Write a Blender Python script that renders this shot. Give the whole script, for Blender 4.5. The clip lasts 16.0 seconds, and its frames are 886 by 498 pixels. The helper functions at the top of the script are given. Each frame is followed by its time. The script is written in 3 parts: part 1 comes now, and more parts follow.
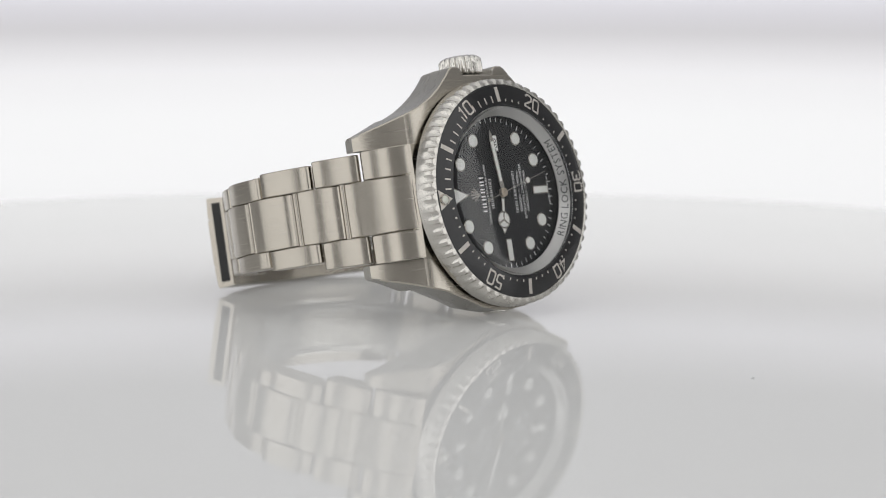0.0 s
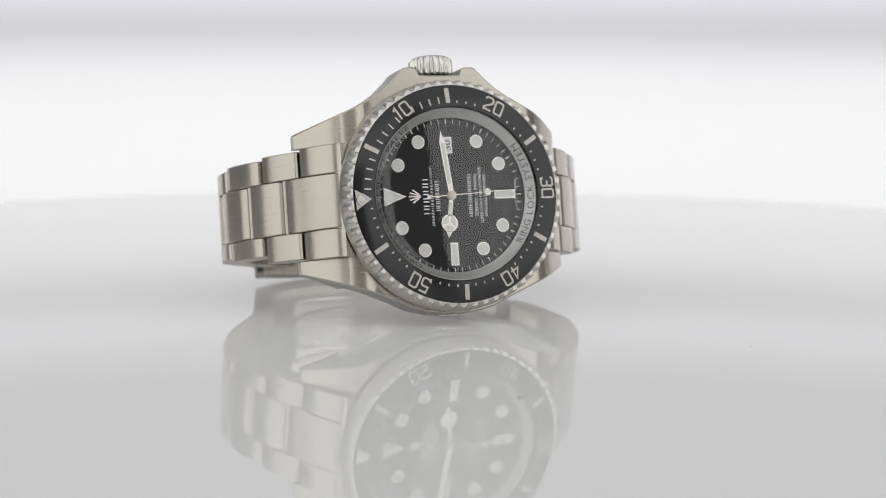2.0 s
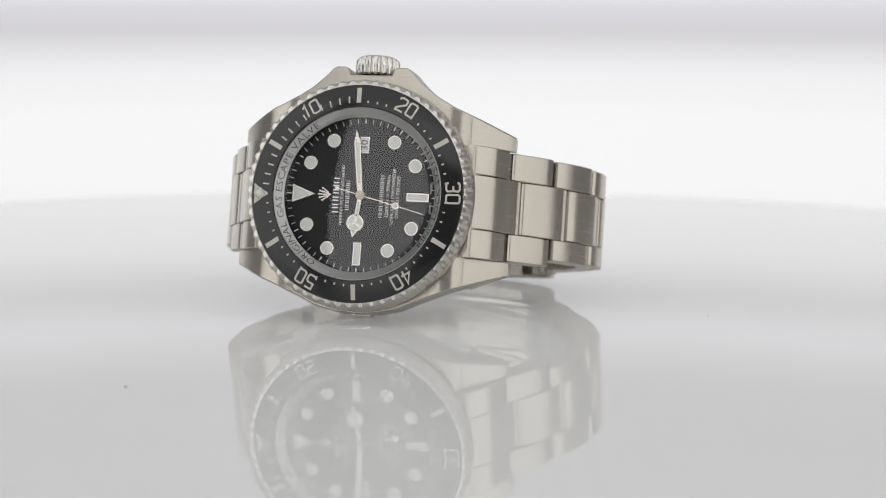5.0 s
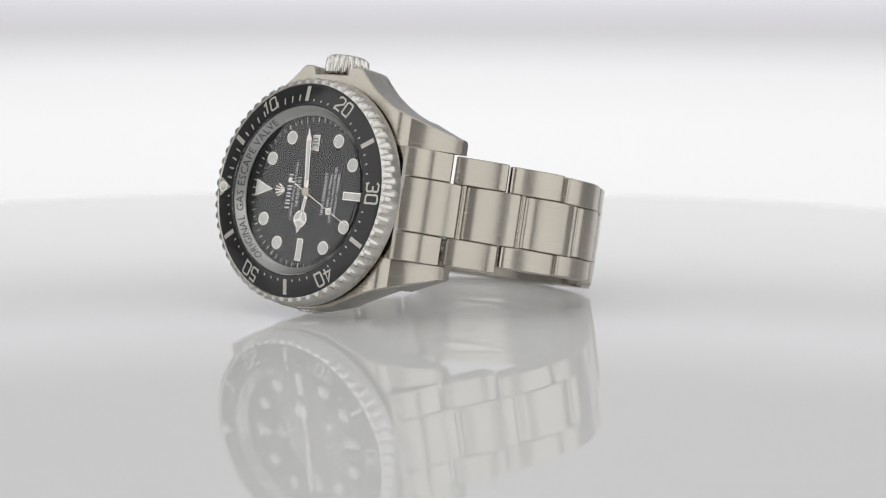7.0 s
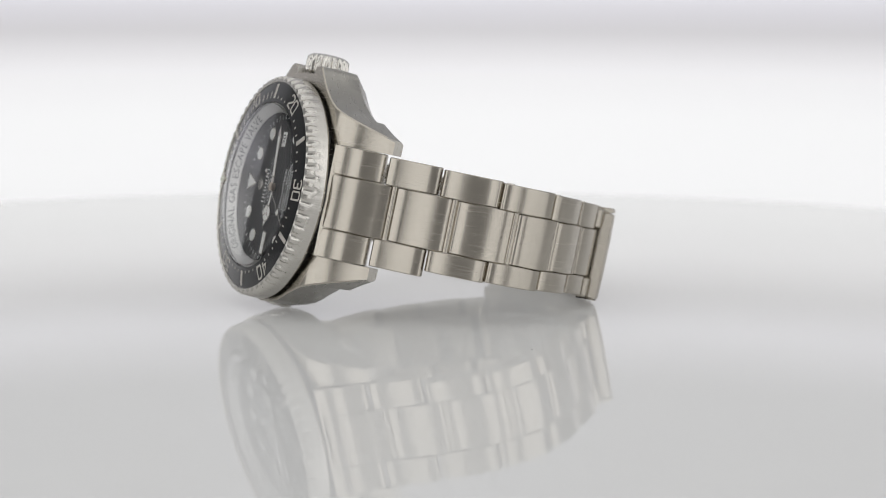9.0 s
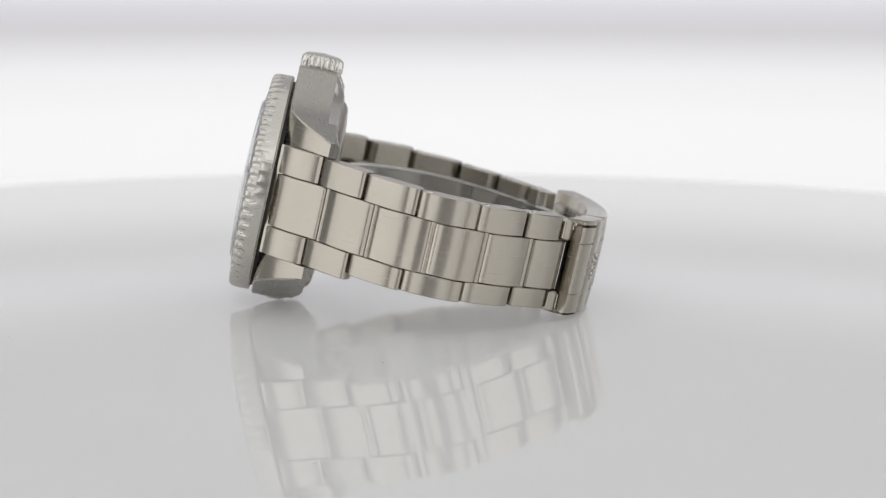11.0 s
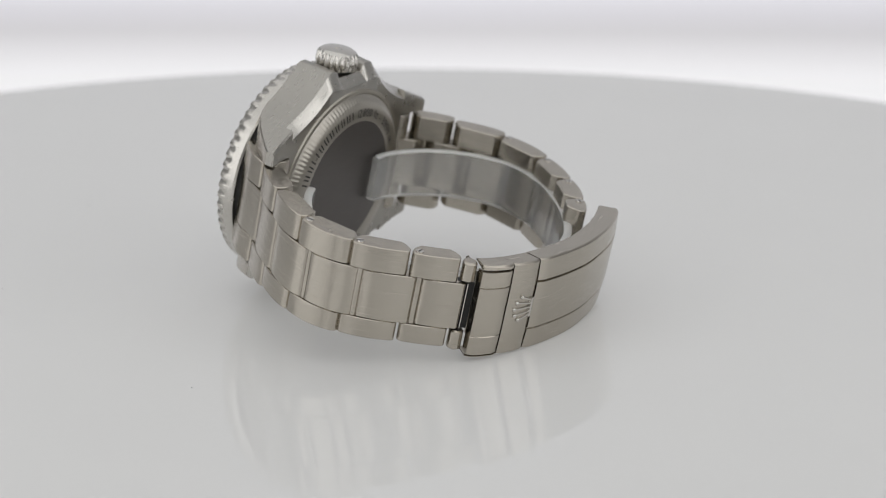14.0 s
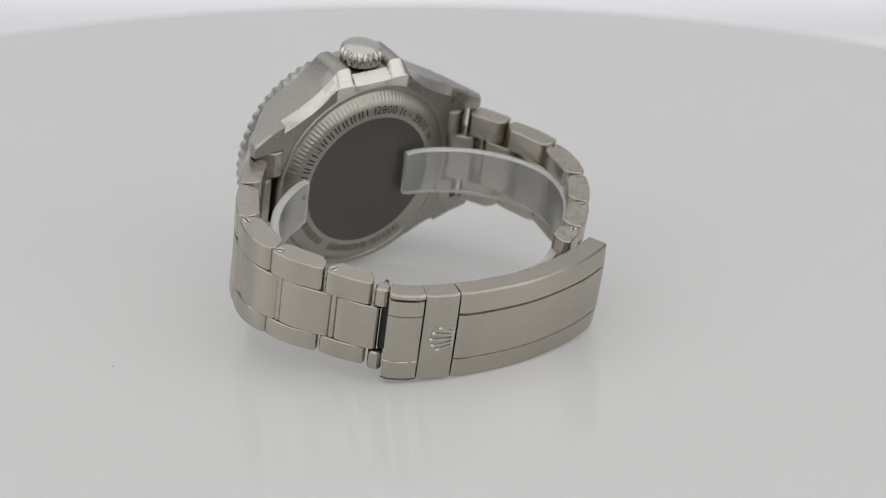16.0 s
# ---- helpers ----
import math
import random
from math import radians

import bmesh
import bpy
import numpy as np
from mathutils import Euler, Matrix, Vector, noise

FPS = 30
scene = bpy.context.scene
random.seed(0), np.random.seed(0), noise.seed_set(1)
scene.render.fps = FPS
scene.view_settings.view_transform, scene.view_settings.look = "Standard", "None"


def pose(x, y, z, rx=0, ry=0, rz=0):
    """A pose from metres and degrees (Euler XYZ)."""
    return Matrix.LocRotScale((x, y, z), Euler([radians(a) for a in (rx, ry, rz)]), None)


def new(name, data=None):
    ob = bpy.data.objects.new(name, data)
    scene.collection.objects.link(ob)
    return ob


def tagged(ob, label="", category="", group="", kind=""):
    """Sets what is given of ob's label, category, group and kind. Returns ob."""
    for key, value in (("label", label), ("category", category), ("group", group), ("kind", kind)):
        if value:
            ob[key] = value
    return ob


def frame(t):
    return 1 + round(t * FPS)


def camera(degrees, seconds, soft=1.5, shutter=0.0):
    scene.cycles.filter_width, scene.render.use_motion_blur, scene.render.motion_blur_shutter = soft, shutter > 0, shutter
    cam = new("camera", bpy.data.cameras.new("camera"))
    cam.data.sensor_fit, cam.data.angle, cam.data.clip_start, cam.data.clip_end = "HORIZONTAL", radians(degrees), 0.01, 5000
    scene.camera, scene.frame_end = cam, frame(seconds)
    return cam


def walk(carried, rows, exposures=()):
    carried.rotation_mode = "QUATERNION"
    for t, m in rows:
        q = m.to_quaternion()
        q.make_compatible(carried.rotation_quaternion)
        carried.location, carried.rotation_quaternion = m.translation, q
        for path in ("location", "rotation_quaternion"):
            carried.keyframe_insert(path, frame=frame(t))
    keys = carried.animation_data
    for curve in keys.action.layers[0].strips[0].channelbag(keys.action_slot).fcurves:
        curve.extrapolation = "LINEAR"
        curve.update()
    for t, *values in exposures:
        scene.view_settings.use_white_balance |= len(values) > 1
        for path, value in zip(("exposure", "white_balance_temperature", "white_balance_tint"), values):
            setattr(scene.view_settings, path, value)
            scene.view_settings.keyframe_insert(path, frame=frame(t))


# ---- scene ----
MM = 0.001


def radial(t, table):
    for (a, va), (b, vb) in zip(table, table[1:]):
        if a <= t <= b:
            return va + (vb - va) * (t - a) / (b - a)
    return table[-1][1]


# ---- camera: it stands still, then swings up on an arm about the middle of the turntable ----
EYE = (7.8 * MM, -405.84 * MM, 62.02 * MM)
PIVOT = (0.0, -3.77 * MM, -14.54 * MM)
PITCH = -7.248
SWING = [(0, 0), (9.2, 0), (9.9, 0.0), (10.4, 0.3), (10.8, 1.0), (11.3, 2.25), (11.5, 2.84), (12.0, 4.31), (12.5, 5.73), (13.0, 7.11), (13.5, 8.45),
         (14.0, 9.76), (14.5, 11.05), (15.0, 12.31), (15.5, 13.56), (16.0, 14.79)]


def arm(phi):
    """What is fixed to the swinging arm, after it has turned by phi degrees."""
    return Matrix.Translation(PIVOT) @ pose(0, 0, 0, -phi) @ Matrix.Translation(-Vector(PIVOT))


HOME = Matrix.Translation(EYE) @ pose(0, 0, 0, 90 + PITCH) @ pose(0, 0, 0, 0, 0, 0.218)
cam = camera(24.78, 16.0, soft=1.0)
cam.data.dof.use_dof, cam.data.dof.focus_distance, cam.data.dof.aperture_fstop = True, 0.374, 20.0
walk(cam, [(t, arm(phi) @ HOME) for t, phi in SWING], exposures=[(0, 0.0), (16.0, 0.0)])

# ---- turn of the table, in degrees ----
TURN = [(0.0, 45.67), (0.5, 39.74), (1.0, 33.8), (1.5, 27.94), (2.0, 22.02), (2.5, 16.19), (3.0, 10.29), (3.5, 4.42),
        (4.0, -1.55), (4.5, -7.5), (5.0, -13.5), (5.5, -19.5), (6.0, -25.55), (6.5, -31.68), (7.0, -37.92), (7.5, -44.23),
        (8.0, -50.52), (8.5, -56.76), (9.0, -62.97), (9.5, -69.15), (10.0, -75.3), (10.5, -81.4), (11.0, -87.4), (11.5, -93.27),
        (12.0, -98.86), (12.5, -104.36), (13.0, -109.92), (13.5, -115.57), (14.0, -121.32), (14.5, -127.15), (15.0, -133.01), (15.5, -138.77),
        (16.0, -144.54)]
LIE = Matrix.Translation((-1.31 * MM, -30.79 * MM, 24.6 * MM)) @ pose(0, 0, 0, -12.56) @ pose(0, 0, 0, 0, 0.63)

# ---- light: a tent of back-lit white diffusers, open to a dark room behind the camera ----
world = bpy.data.worlds.new("studio")
scene.world = world
world.use_nodes = True
world.node_tree.nodes["Background"].inputs["Color"].default_value = (0.5, 0.5, 0.52, 1)
world.node_tree.nodes["Background"].inputs["Strength"].default_value = 0.15
SCREEN_GLOW, SIDE_LIGHT, ROOF_LIGHT, TABLE_GLOW = 0.74, 1.08, 0.70, 0.125


# ---- materials ----
def material(name, color, rough=0.5, metal=0.0, glow=0.0, ior=1.5, spec=0.5):
    m = bpy.data.materials.new(name)
    m.use_nodes = True
    b = m.node_tree.nodes["Principled BSDF"]
    b.inputs["Base Color"].default_value = (*color, 1)
    b.inputs["Roughness"].default_value = rough
    b.inputs["Metallic"].default_value = metal
    b.inputs["IOR"].default_value = ior
    b.inputs["Specular IOR Level"].default_value = spec
    if glow:
        b.inputs["Emission Color"].default_value = (*color, 1)
        b.inputs["Emission Strength"].default_value = glow
    return m


def node(m, kind, **values):
    n = m.node_tree.nodes.new(kind)
    for key, value in values.items():
        n.inputs[key.replace("_", " ")].default_value = value
    return n


def brushed(name, color, rough, stretch, grain=0.25, strength=0.12, sweep=0.0):
    """Metal with fine hairlines along one axis: stretch is the scale of the grain in x, y and z."""
    m = material(name, color, rough, 1.0)
    link, b = m.node_tree.links.new, m.node_tree.nodes["Principled BSDF"]
    at = node(m, "ShaderNodeTexCoord")
    turned = node(m, "ShaderNodeMapping", Scale=stretch)
    fine = node(m, "ShaderNodeTexNoise", Scale=1.0, Detail=3.0)
    wide = node(m, "ShaderNodeTexNoise", Scale=90.0, Detail=2.0)
    link(at.outputs["Object"], turned.inputs["Vector"])
    link(turned.outputs["Vector"], fine.inputs["Vector"])
    link(at.outputs["Object"], wide.inputs["Vector"])
    mixed = node(m, "ShaderNodeMath")
    mixed.operation = "MULTIPLY_ADD"
    mixed.inputs[1].default_value, mixed.inputs[2].default_value = grain, rough - grain / 2
    link(fine.outputs["Fac"], mixed.inputs[0])
    link(mixed.outputs[0], b.inputs["Roughness"])
    tone = node(m, "ShaderNodeMix")
    tone.data_type = "RGBA"
    tone.inputs[6].default_value = (*[c * 0.9 for c in color], 1)
    tone.inputs[7].default_value = (*[min(1, c * 1.08) for c in color], 1)
    link(wide.outputs["Fac"], tone.inputs[0])
    link(tone.outputs[2], b.inputs["Base Color"])
    if sweep:
        turn = node(m, "ShaderNodeVectorTransform", Vector=(0, 0, 1))
        turn.vector_type, turn.convert_from, turn.convert_to = "VECTOR", "OBJECT", "WORLD"
        link(turn.outputs["Vector"], b.inputs["Tangent"])
        b.inputs["Anisotropic"].default_value = sweep
    bump = node(m, "ShaderNodeBump", Strength=strength, Distance=0.00003)
    link(fine.outputs["Fac"], bump.inputs["Height"])
    link(bump.outputs["Normal"], b.inputs["Normal"])
    return m


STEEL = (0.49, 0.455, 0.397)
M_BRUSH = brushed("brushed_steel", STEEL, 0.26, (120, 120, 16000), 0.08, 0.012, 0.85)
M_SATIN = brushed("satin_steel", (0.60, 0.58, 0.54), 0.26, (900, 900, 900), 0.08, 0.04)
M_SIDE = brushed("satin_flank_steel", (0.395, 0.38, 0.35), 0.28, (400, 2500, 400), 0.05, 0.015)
M_POLISH = brushed("polished_steel", (0.66, 0.64, 0.60), 0.13, (700, 700, 700), 0.06, 0.03)
M_BACK = brushed("satin_back_steel", (0.43, 0.405, 0.36), 0.36, (2500, 2500, 2500), 0.15, 0.08)
M_RING = brushed("satin_inner_ring", (0.56, 0.55, 0.53), 0.30, (600, 600, 600), 0.1, 0.05)
M_RING.node_tree.nodes["Principled BSDF"].inputs["Metallic"].default_value = 0.9
M_TITAN = brushed("grey_titanium", (0.155, 0.145, 0.14), 0.42, (600, 6000, 6000), 0.2, 0.1)
M_CERAMIC = material("black_ceramic", (0.012, 0.012, 0.013), 0.14)
M_PLATINUM = material("platinum_fill", (0.50, 0.47, 0.43), 0.42, 0.35)
M_DIAL = material("black_lacquer", (0.011, 0.011, 0.012), 0.45, 0.0, 0.0, 1.5, 0.2)
M_LUME = material("pale_luminous_paint", (0.70, 0.70, 0.665), 0.55)
M_GOLD = material("white_gold", (0.70, 0.66, 0.60), 0.18, 1.0)
M_WARM = material("warm_gold_pinion", (0.55, 0.47, 0.38), 0.3, 1.0)
M_PRINT = material("white_print", (0.85, 0.85, 0.84), 0.5)
M_INK = material("black_engraving", (0.03, 0.03, 0.03), 0.6)
# near-black that puts the shade of gaps, slots and hollows into the colour
M_DARK = material("gap_shade_black", (0.012, 0.012, 0.012), 0.5)
M_WHITE = material("white_date_disc", (0.75, 0.75, 0.73), 0.5)
M_PEARL = material("pearl_capsule", (0.62, 0.63, 0.56), 0.2)


def glass(name, color, rough, ior):
    m = material(name, color, rough, 0.0, 0.0, ior)
    m.node_tree.nodes["Principled BSDF"].inputs["Transmission Weight"].default_value = 1.0
    return m


def clear_crystal():
    """Sapphire that lets the dial show through and mirrors by its Fresnel gloss."""
    m = bpy.data.materials.new("sapphire")
    m.use_nodes = True
    tree = m.node_tree
    tree.nodes.clear()
    end, mix = tree.nodes.new("ShaderNodeOutputMaterial"), tree.nodes.new("ShaderNodeMixShader")
    clear, gloss, fresnel = tree.nodes.new("ShaderNodeBsdfTransparent"), tree.nodes.new("ShaderNodeBsdfGlossy"), tree.nodes.new("ShaderNodeLayerWeight")
    clear.inputs["Color"].default_value = (0.97, 0.975, 0.98, 1)
    gloss.inputs["Roughness"].default_value = 0.04
    fresnel.inputs["Blend"].default_value = 0.5
    power, scale = tree.nodes.new("ShaderNodeMath"), tree.nodes.new("ShaderNodeMath")
    power.operation, scale.operation = "POWER", "MULTIPLY_ADD"
    power.inputs[1].default_value = 3.4
    scale.inputs[1].default_value, scale.inputs[2].default_value = 0.9, 0.075
    tree.links.new(fresnel.outputs["Facing"], power.inputs[0])
    tree.links.new(power.outputs[0], scale.inputs[0])
    tree.links.new(scale.outputs[0], mix.inputs[0])
    tree.links.new(clear.outputs[0], mix.inputs[1])
    tree.links.new(gloss.outputs[0], mix.inputs[2])
    tree.links.new(mix.outputs[0], end.inputs["Surface"])
    return m


M_CRYSTAL = clear_crystal()
M_PLASTIC = glass("clear_plastic", (0.86, 0.855, 0.84), 0.12, 1.42)
M_PLASTIC.node_tree.nodes["Principled BSDF"].inputs["Transmission Weight"].default_value = 0.86
M_MILKY = material("milky_plastic_edge", (0.85, 0.85, 0.83), 0.35)
M_MILKY.node_tree.nodes["Principled BSDF"].inputs["Transmission Weight"].default_value = 0.45


def white_table():
    m = material("white_acrylic_added_glow", (0.66, 0.66, 0.655), 0.02, 0.0, 0.0, 1.35)
    link, b = m.node_tree.links.new, m.node_tree.nodes["Principled BSDF"]
    at = node(m, "ShaderNodeTexCoord")
    cloud = node(m, "ShaderNodeTexNoise", Scale=14.0, Detail=4.0)
    tone = node(m, "ShaderNodeMix")
    tone.data_type = "RGBA"
    tone.inputs[6].default_value, tone.inputs[7].default_value = (0.53, 0.53, 0.524, 1), (0.56, 0.56, 0.552, 1)
    link(at.outputs["Object"], cloud.inputs["Vector"])
    link(cloud.outputs["Fac"], tone.inputs[0])
    link(tone.outputs[2], b.inputs["Base Color"])
    # glow added to the acrylic to lighten the shade under the watch
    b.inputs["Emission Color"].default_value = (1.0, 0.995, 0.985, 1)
    b.inputs["Emission Strength"].default_value = TABLE_GLOW
    fine = node(m, "ShaderNodeTexNoise", Scale=60.0, Detail=3.0)
    link(at.outputs["Object"], fine.inputs["Vector"])
    ramp = node(m, "ShaderNodeMapRange")
    ramp.inputs["To Min"].default_value, ramp.inputs["To Max"].default_value = 0.0, 0.004
    link(fine.outputs["Fac"], ramp.inputs["Value"])
    link(ramp.outputs["Result"], b.inputs["Roughness"])
    return m


M_TABLE = white_table()


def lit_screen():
    """Screen with its light painted into the glow: bright below, a soft dim seam where two cloths meet, pale lavender
    above, dimmer out of view.
    """
    m = material("painted_glow_screen", (0.30, 0.30, 0.31), 0.9)
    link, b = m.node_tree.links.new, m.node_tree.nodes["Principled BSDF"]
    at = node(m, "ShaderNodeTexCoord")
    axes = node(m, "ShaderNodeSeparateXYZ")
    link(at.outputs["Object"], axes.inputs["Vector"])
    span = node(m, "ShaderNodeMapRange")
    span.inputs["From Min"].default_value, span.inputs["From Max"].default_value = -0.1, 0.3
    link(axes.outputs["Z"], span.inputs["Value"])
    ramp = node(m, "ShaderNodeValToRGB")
    # brightness falloff and dim band painted by height; grey top tones the table's reflection
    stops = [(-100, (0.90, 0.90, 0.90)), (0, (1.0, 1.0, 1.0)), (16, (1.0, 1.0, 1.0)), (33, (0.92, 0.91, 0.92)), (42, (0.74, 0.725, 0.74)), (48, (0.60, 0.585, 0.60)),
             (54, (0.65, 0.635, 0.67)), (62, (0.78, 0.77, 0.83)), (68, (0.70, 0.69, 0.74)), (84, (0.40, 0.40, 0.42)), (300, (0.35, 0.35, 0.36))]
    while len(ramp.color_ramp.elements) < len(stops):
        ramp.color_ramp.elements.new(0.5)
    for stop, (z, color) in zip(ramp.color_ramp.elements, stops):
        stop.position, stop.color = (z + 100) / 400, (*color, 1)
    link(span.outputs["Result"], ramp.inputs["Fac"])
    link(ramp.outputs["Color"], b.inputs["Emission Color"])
    b.inputs["Emission Strength"].default_value = SCREEN_GLOW
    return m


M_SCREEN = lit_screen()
M_TENT = material("back_lit_tent_cloth", (0.3, 0.3, 0.3), 0.8, 0.0, SIDE_LIGHT / 0.3)
M_ROOF = material("back_lit_roof_cloth", (0.3, 0.3, 0.3), 0.8, 0.0, ROOF_LIGHT / 0.3)
M_ROOM = material("dark_grey_cloth", (0.10, 0.098, 0.095), 0.9)
M_FRONT = material("grey_front_cloth", (0.24, 0.235, 0.23), 0.9)
M_GREY = material("mid_grey_cloth", (0.42, 0.42, 0.42), 0.9)
M_HUB = material("grey_plinth", (0.35, 0.35, 0.36), 0.6)
M_DUST = material("grey_dust", (0.2, 0.2, 0.2), 0.8)


# ---- mesh helpers: shapes are drawn in millimetres ----
def part(name, bm, mat, parent=None, label="", smooth=35, scale=MM):
    bmesh.ops.scale(bm, vec=(scale,) * 3, verts=bm.verts)
    bmesh.ops.recalc_face_normals(bm, faces=bm.faces)
    data = bpy.data.meshes.new(name)
    for f in bm.faces:
        f.smooth = smooth > 0
    for e in bm.edges:
        if len(e.link_faces) == 2 and e.calc_face_angle(0) > radians(smooth):
            e.smooth = False
    bm.to_mesh(data)
    bm.free()
    data.materials.append(mat)
    ob = new(name, data)
    ob.parent = parent
    if label:
        tagged(ob, label)
    return ob


def lathe(profile, n=96, wave=None, closed=False, bm=None, start=0.0, end=360.0):
    """A body turned about the y axis; profile: (radius, y). wave(angle, k) gives a factor on the radius of profile point k."""
    bm = bm or bmesh.new()
    full = end - start >= 360
    count = n if full else n + 1
    rings = []
    for i in range(count):
        a = radians(start + (end - start) * i / n)
        rings.append([bm.verts.new((r * (wave(a, k) if wave else 1) * math.cos(a), y, r * (wave(a, k) if wave else 1) * math.sin(a)))
                      for k, (r, y) in enumerate(profile)])
    m = len(profile)
    for i in range(n):
        a, b = rings[i], rings[(i + 1) % count]
        for k in range(m if closed else m - 1):
            bm.faces.new((a[k], a[(k + 1) % m], b[(k + 1) % m], b[k]))
    if closed and not full:
        bm.faces.new(rings[0])
        bm.faces.new(rings[-1][::-1])
    return bm


def disc(r, y, n=64, bm=None):
    bm = bm or bmesh.new()
    bm.faces.new([bm.verts.new((r * math.cos(2 * math.pi * i / n), y, r * math.sin(2 * math.pi * i / n))) for i in range(n)])
    return bm


def prism(points, y0, y1, bm=None, bevel=0.0):
    """A flat outline in x and z, given depth from y0 to y1; bevel rounds the y0 rim."""
    bm = bm or bmesh.new()
    n = len(points)
    cx, cz = sum(p[0] for p in points) / n, sum(p[1] for p in points) / n
    layers = [(y1, 0.0), (y0 + bevel, 0.0)] + ([(y0, bevel)] if bevel else [])
    rings = []
    for y, inset in layers:
        ring = []
        for x, z in points:
            d = math.hypot(x - cx, z - cz) or 1
            ring.append(bm.verts.new((x - (x - cx) / d * inset, y, z - (z - cz) / d * inset)))
        rings.append(ring)
    for a, b in zip(rings, rings[1:]):
        for i in range(n):
            bm.faces.new((a[i], a[(i + 1) % n], b[(i + 1) % n], b[i]))
    bm.faces.new(rings[0])
    bm.faces.new(rings[-1])
    return bm


def at_minute(minute, r, side=0.0):
    """A point of the face in x and z: 12 o'clock lies towards -x, 3 o'clock towards +z."""
    a = radians(minute * 6)
    return (-r * math.cos(a) + side * math.sin(a), r * math.sin(a) + side * math.cos(a))


def spoke(minute, r0, r1, w0, w1=None):
    w1 = w0 if w1 is None else w1
    return [at_minute(minute, r0, -w0), at_minute(minute, r1, -w1), at_minute(minute, r1, w1), at_minute(minute, r0, w0)]


def ring_points(x, z, r, n=24):
    return [(x + r * math.cos(2 * math.pi * i / n), z + r * math.sin(2 * math.pi * i / n)) for i in range(n)]


LETTERS = {}


def letter(text):
    """The flat mesh and the width of some characters of the built-in font, one unit high."""
    if text not in LETTERS:
        curve = bpy.data.curves.new("letters", "FONT")
        curve.body, curve.size, curve.resolution_u = text, 1.0, 2
        ob = new("letters", curve)
        mesh = bpy.data.meshes.new_from_object(ob.evaluated_get(bpy.context.evaluated_depsgraph_get()))
        bpy.data.objects.remove(ob)
        verts = [v.co.copy() for v in mesh.vertices]
        faces = [tuple(p.vertices) for p in mesh.polygons]
        width = max((v.x for v in verts), default=0.25) + 0.07
        bpy.data.meshes.remove(mesh)
        LETTERS[text] = (verts, faces, width if text != " " else 0.32)
    return LETTERS[text]


def put_letter(bm, text, m, bar=False):
    verts, faces, width = letter(text)
    if bar:
        verts, faces = [], []
        for x in ((0.05, width - 0.27) if text == "X" else ()):
            faces.append(tuple(range(len(verts), len(verts) + 4)))
            verts += [Vector(p) for p in ((x, 0.02, 0), (x + 0.13, 0.02, 0), (x + 0.13, 0.68, 0), (x, 0.68, 0))]
    made = [bm.verts.new(m @ v) for v in verts]
    for f in faces:
        if len(set(f)) > 2:
            bm.faces.new([made[i] for i in f])


def straight_text(text, x, y, height, length, bar=False):
    """A line of writing on the dial: it runs towards +z, its tops point to -x, and it is centred on z = 0."""
    bm = bmesh.new()
    widths = [letter(c)[2] for c in text]
    k, pos = length / sum(widths), -length / 2
    for c, w in zip(text, widths):
        m = Matrix(((0, -height / 0.7, 0, x + height / 2), (0, 0, -1, y), (k, 0, 0, pos), (0, 0, 0, 1)))
        put_letter(bm, c, m, bar)
        pos += w * k
    return bm


def round_text(text, start, end, r, y, height, lean, back=False, tops_out=True, bars=""):
    """Writing along a circle from start to end (degrees of the face from 12 o'clock, clockwise). lean: y gained for each unit of radius."""
    bm = bmesh.new()
    widths = [letter(c)[2] for c in text]
    total, pos = sum(widths), 0.0
    for n, (c, w) in enumerate(zip(text, widths)):
        a = radians(start + (end - start) * (pos + w / 2) / total)
        k = abs(radians(end - start)) * r / total
        out = Vector((-math.cos(a), 0, math.sin(a)))
        along = Vector((math.sin(a), 0, math.cos(a))) * (1 if end > start else -1)
        up = (out + Vector((0, lean, 0))) * (1 if tops_out else -1)
        middle = out * r + Vector((0, y, 0))
        m = Matrix.Identity(4)
        m.col[0], m.col[1] = (*(along * k), 0), (*(up * height / 0.7), 0)
        m.col[2], m.col[3] = (0, -1, 0, 0), (*(middle - along * k * w / 2 - up * height / 2), 1)
        put_letter(bm, c, m, c in bars)
        pos += w
    return bm


STROKES = {
    "0": [[(0.12, 0), (0.5, 0), (0.62, 0.1), (0.62, 0.9), (0.5, 1), (0.12, 1), (0, 0.9), (0, 0.1), (0.12, 0)]],
    "1": [[(0.02, 0.78), (0.24, 1), (0.24, 0)]],
    "2": [[(0, 0.8), (0, 0.9), (0.12, 1), (0.5, 1), (0.62, 0.9), (0.62, 0.62), (0.02, 0.14), (0.02, 0), (0.64, 0)]],
    "3": [[(0, 0.82), (0, 0.9), (0.12, 1), (0.5, 1), (0.62, 0.9), (0.62, 0.62), (0.5, 0.52), (0.22, 0.52)],
          [(0.5, 0.52), (0.62, 0.42), (0.62, 0.1), (0.5, 0), (0.12, 0), (0, 0.1), (0, 0.18)]],
    "4": [[(0.46, 0), (0.46, 1), (0, 0.3), (0.66, 0.3)]],
    "5": [[(0.6, 1), (0.04, 1), (0.04, 0.58), (0.5, 0.58), (0.62, 0.48), (0.62, 0.1), (0.5, 0), (0.12, 0), (0, 0.1), (0, 0.18)]]}


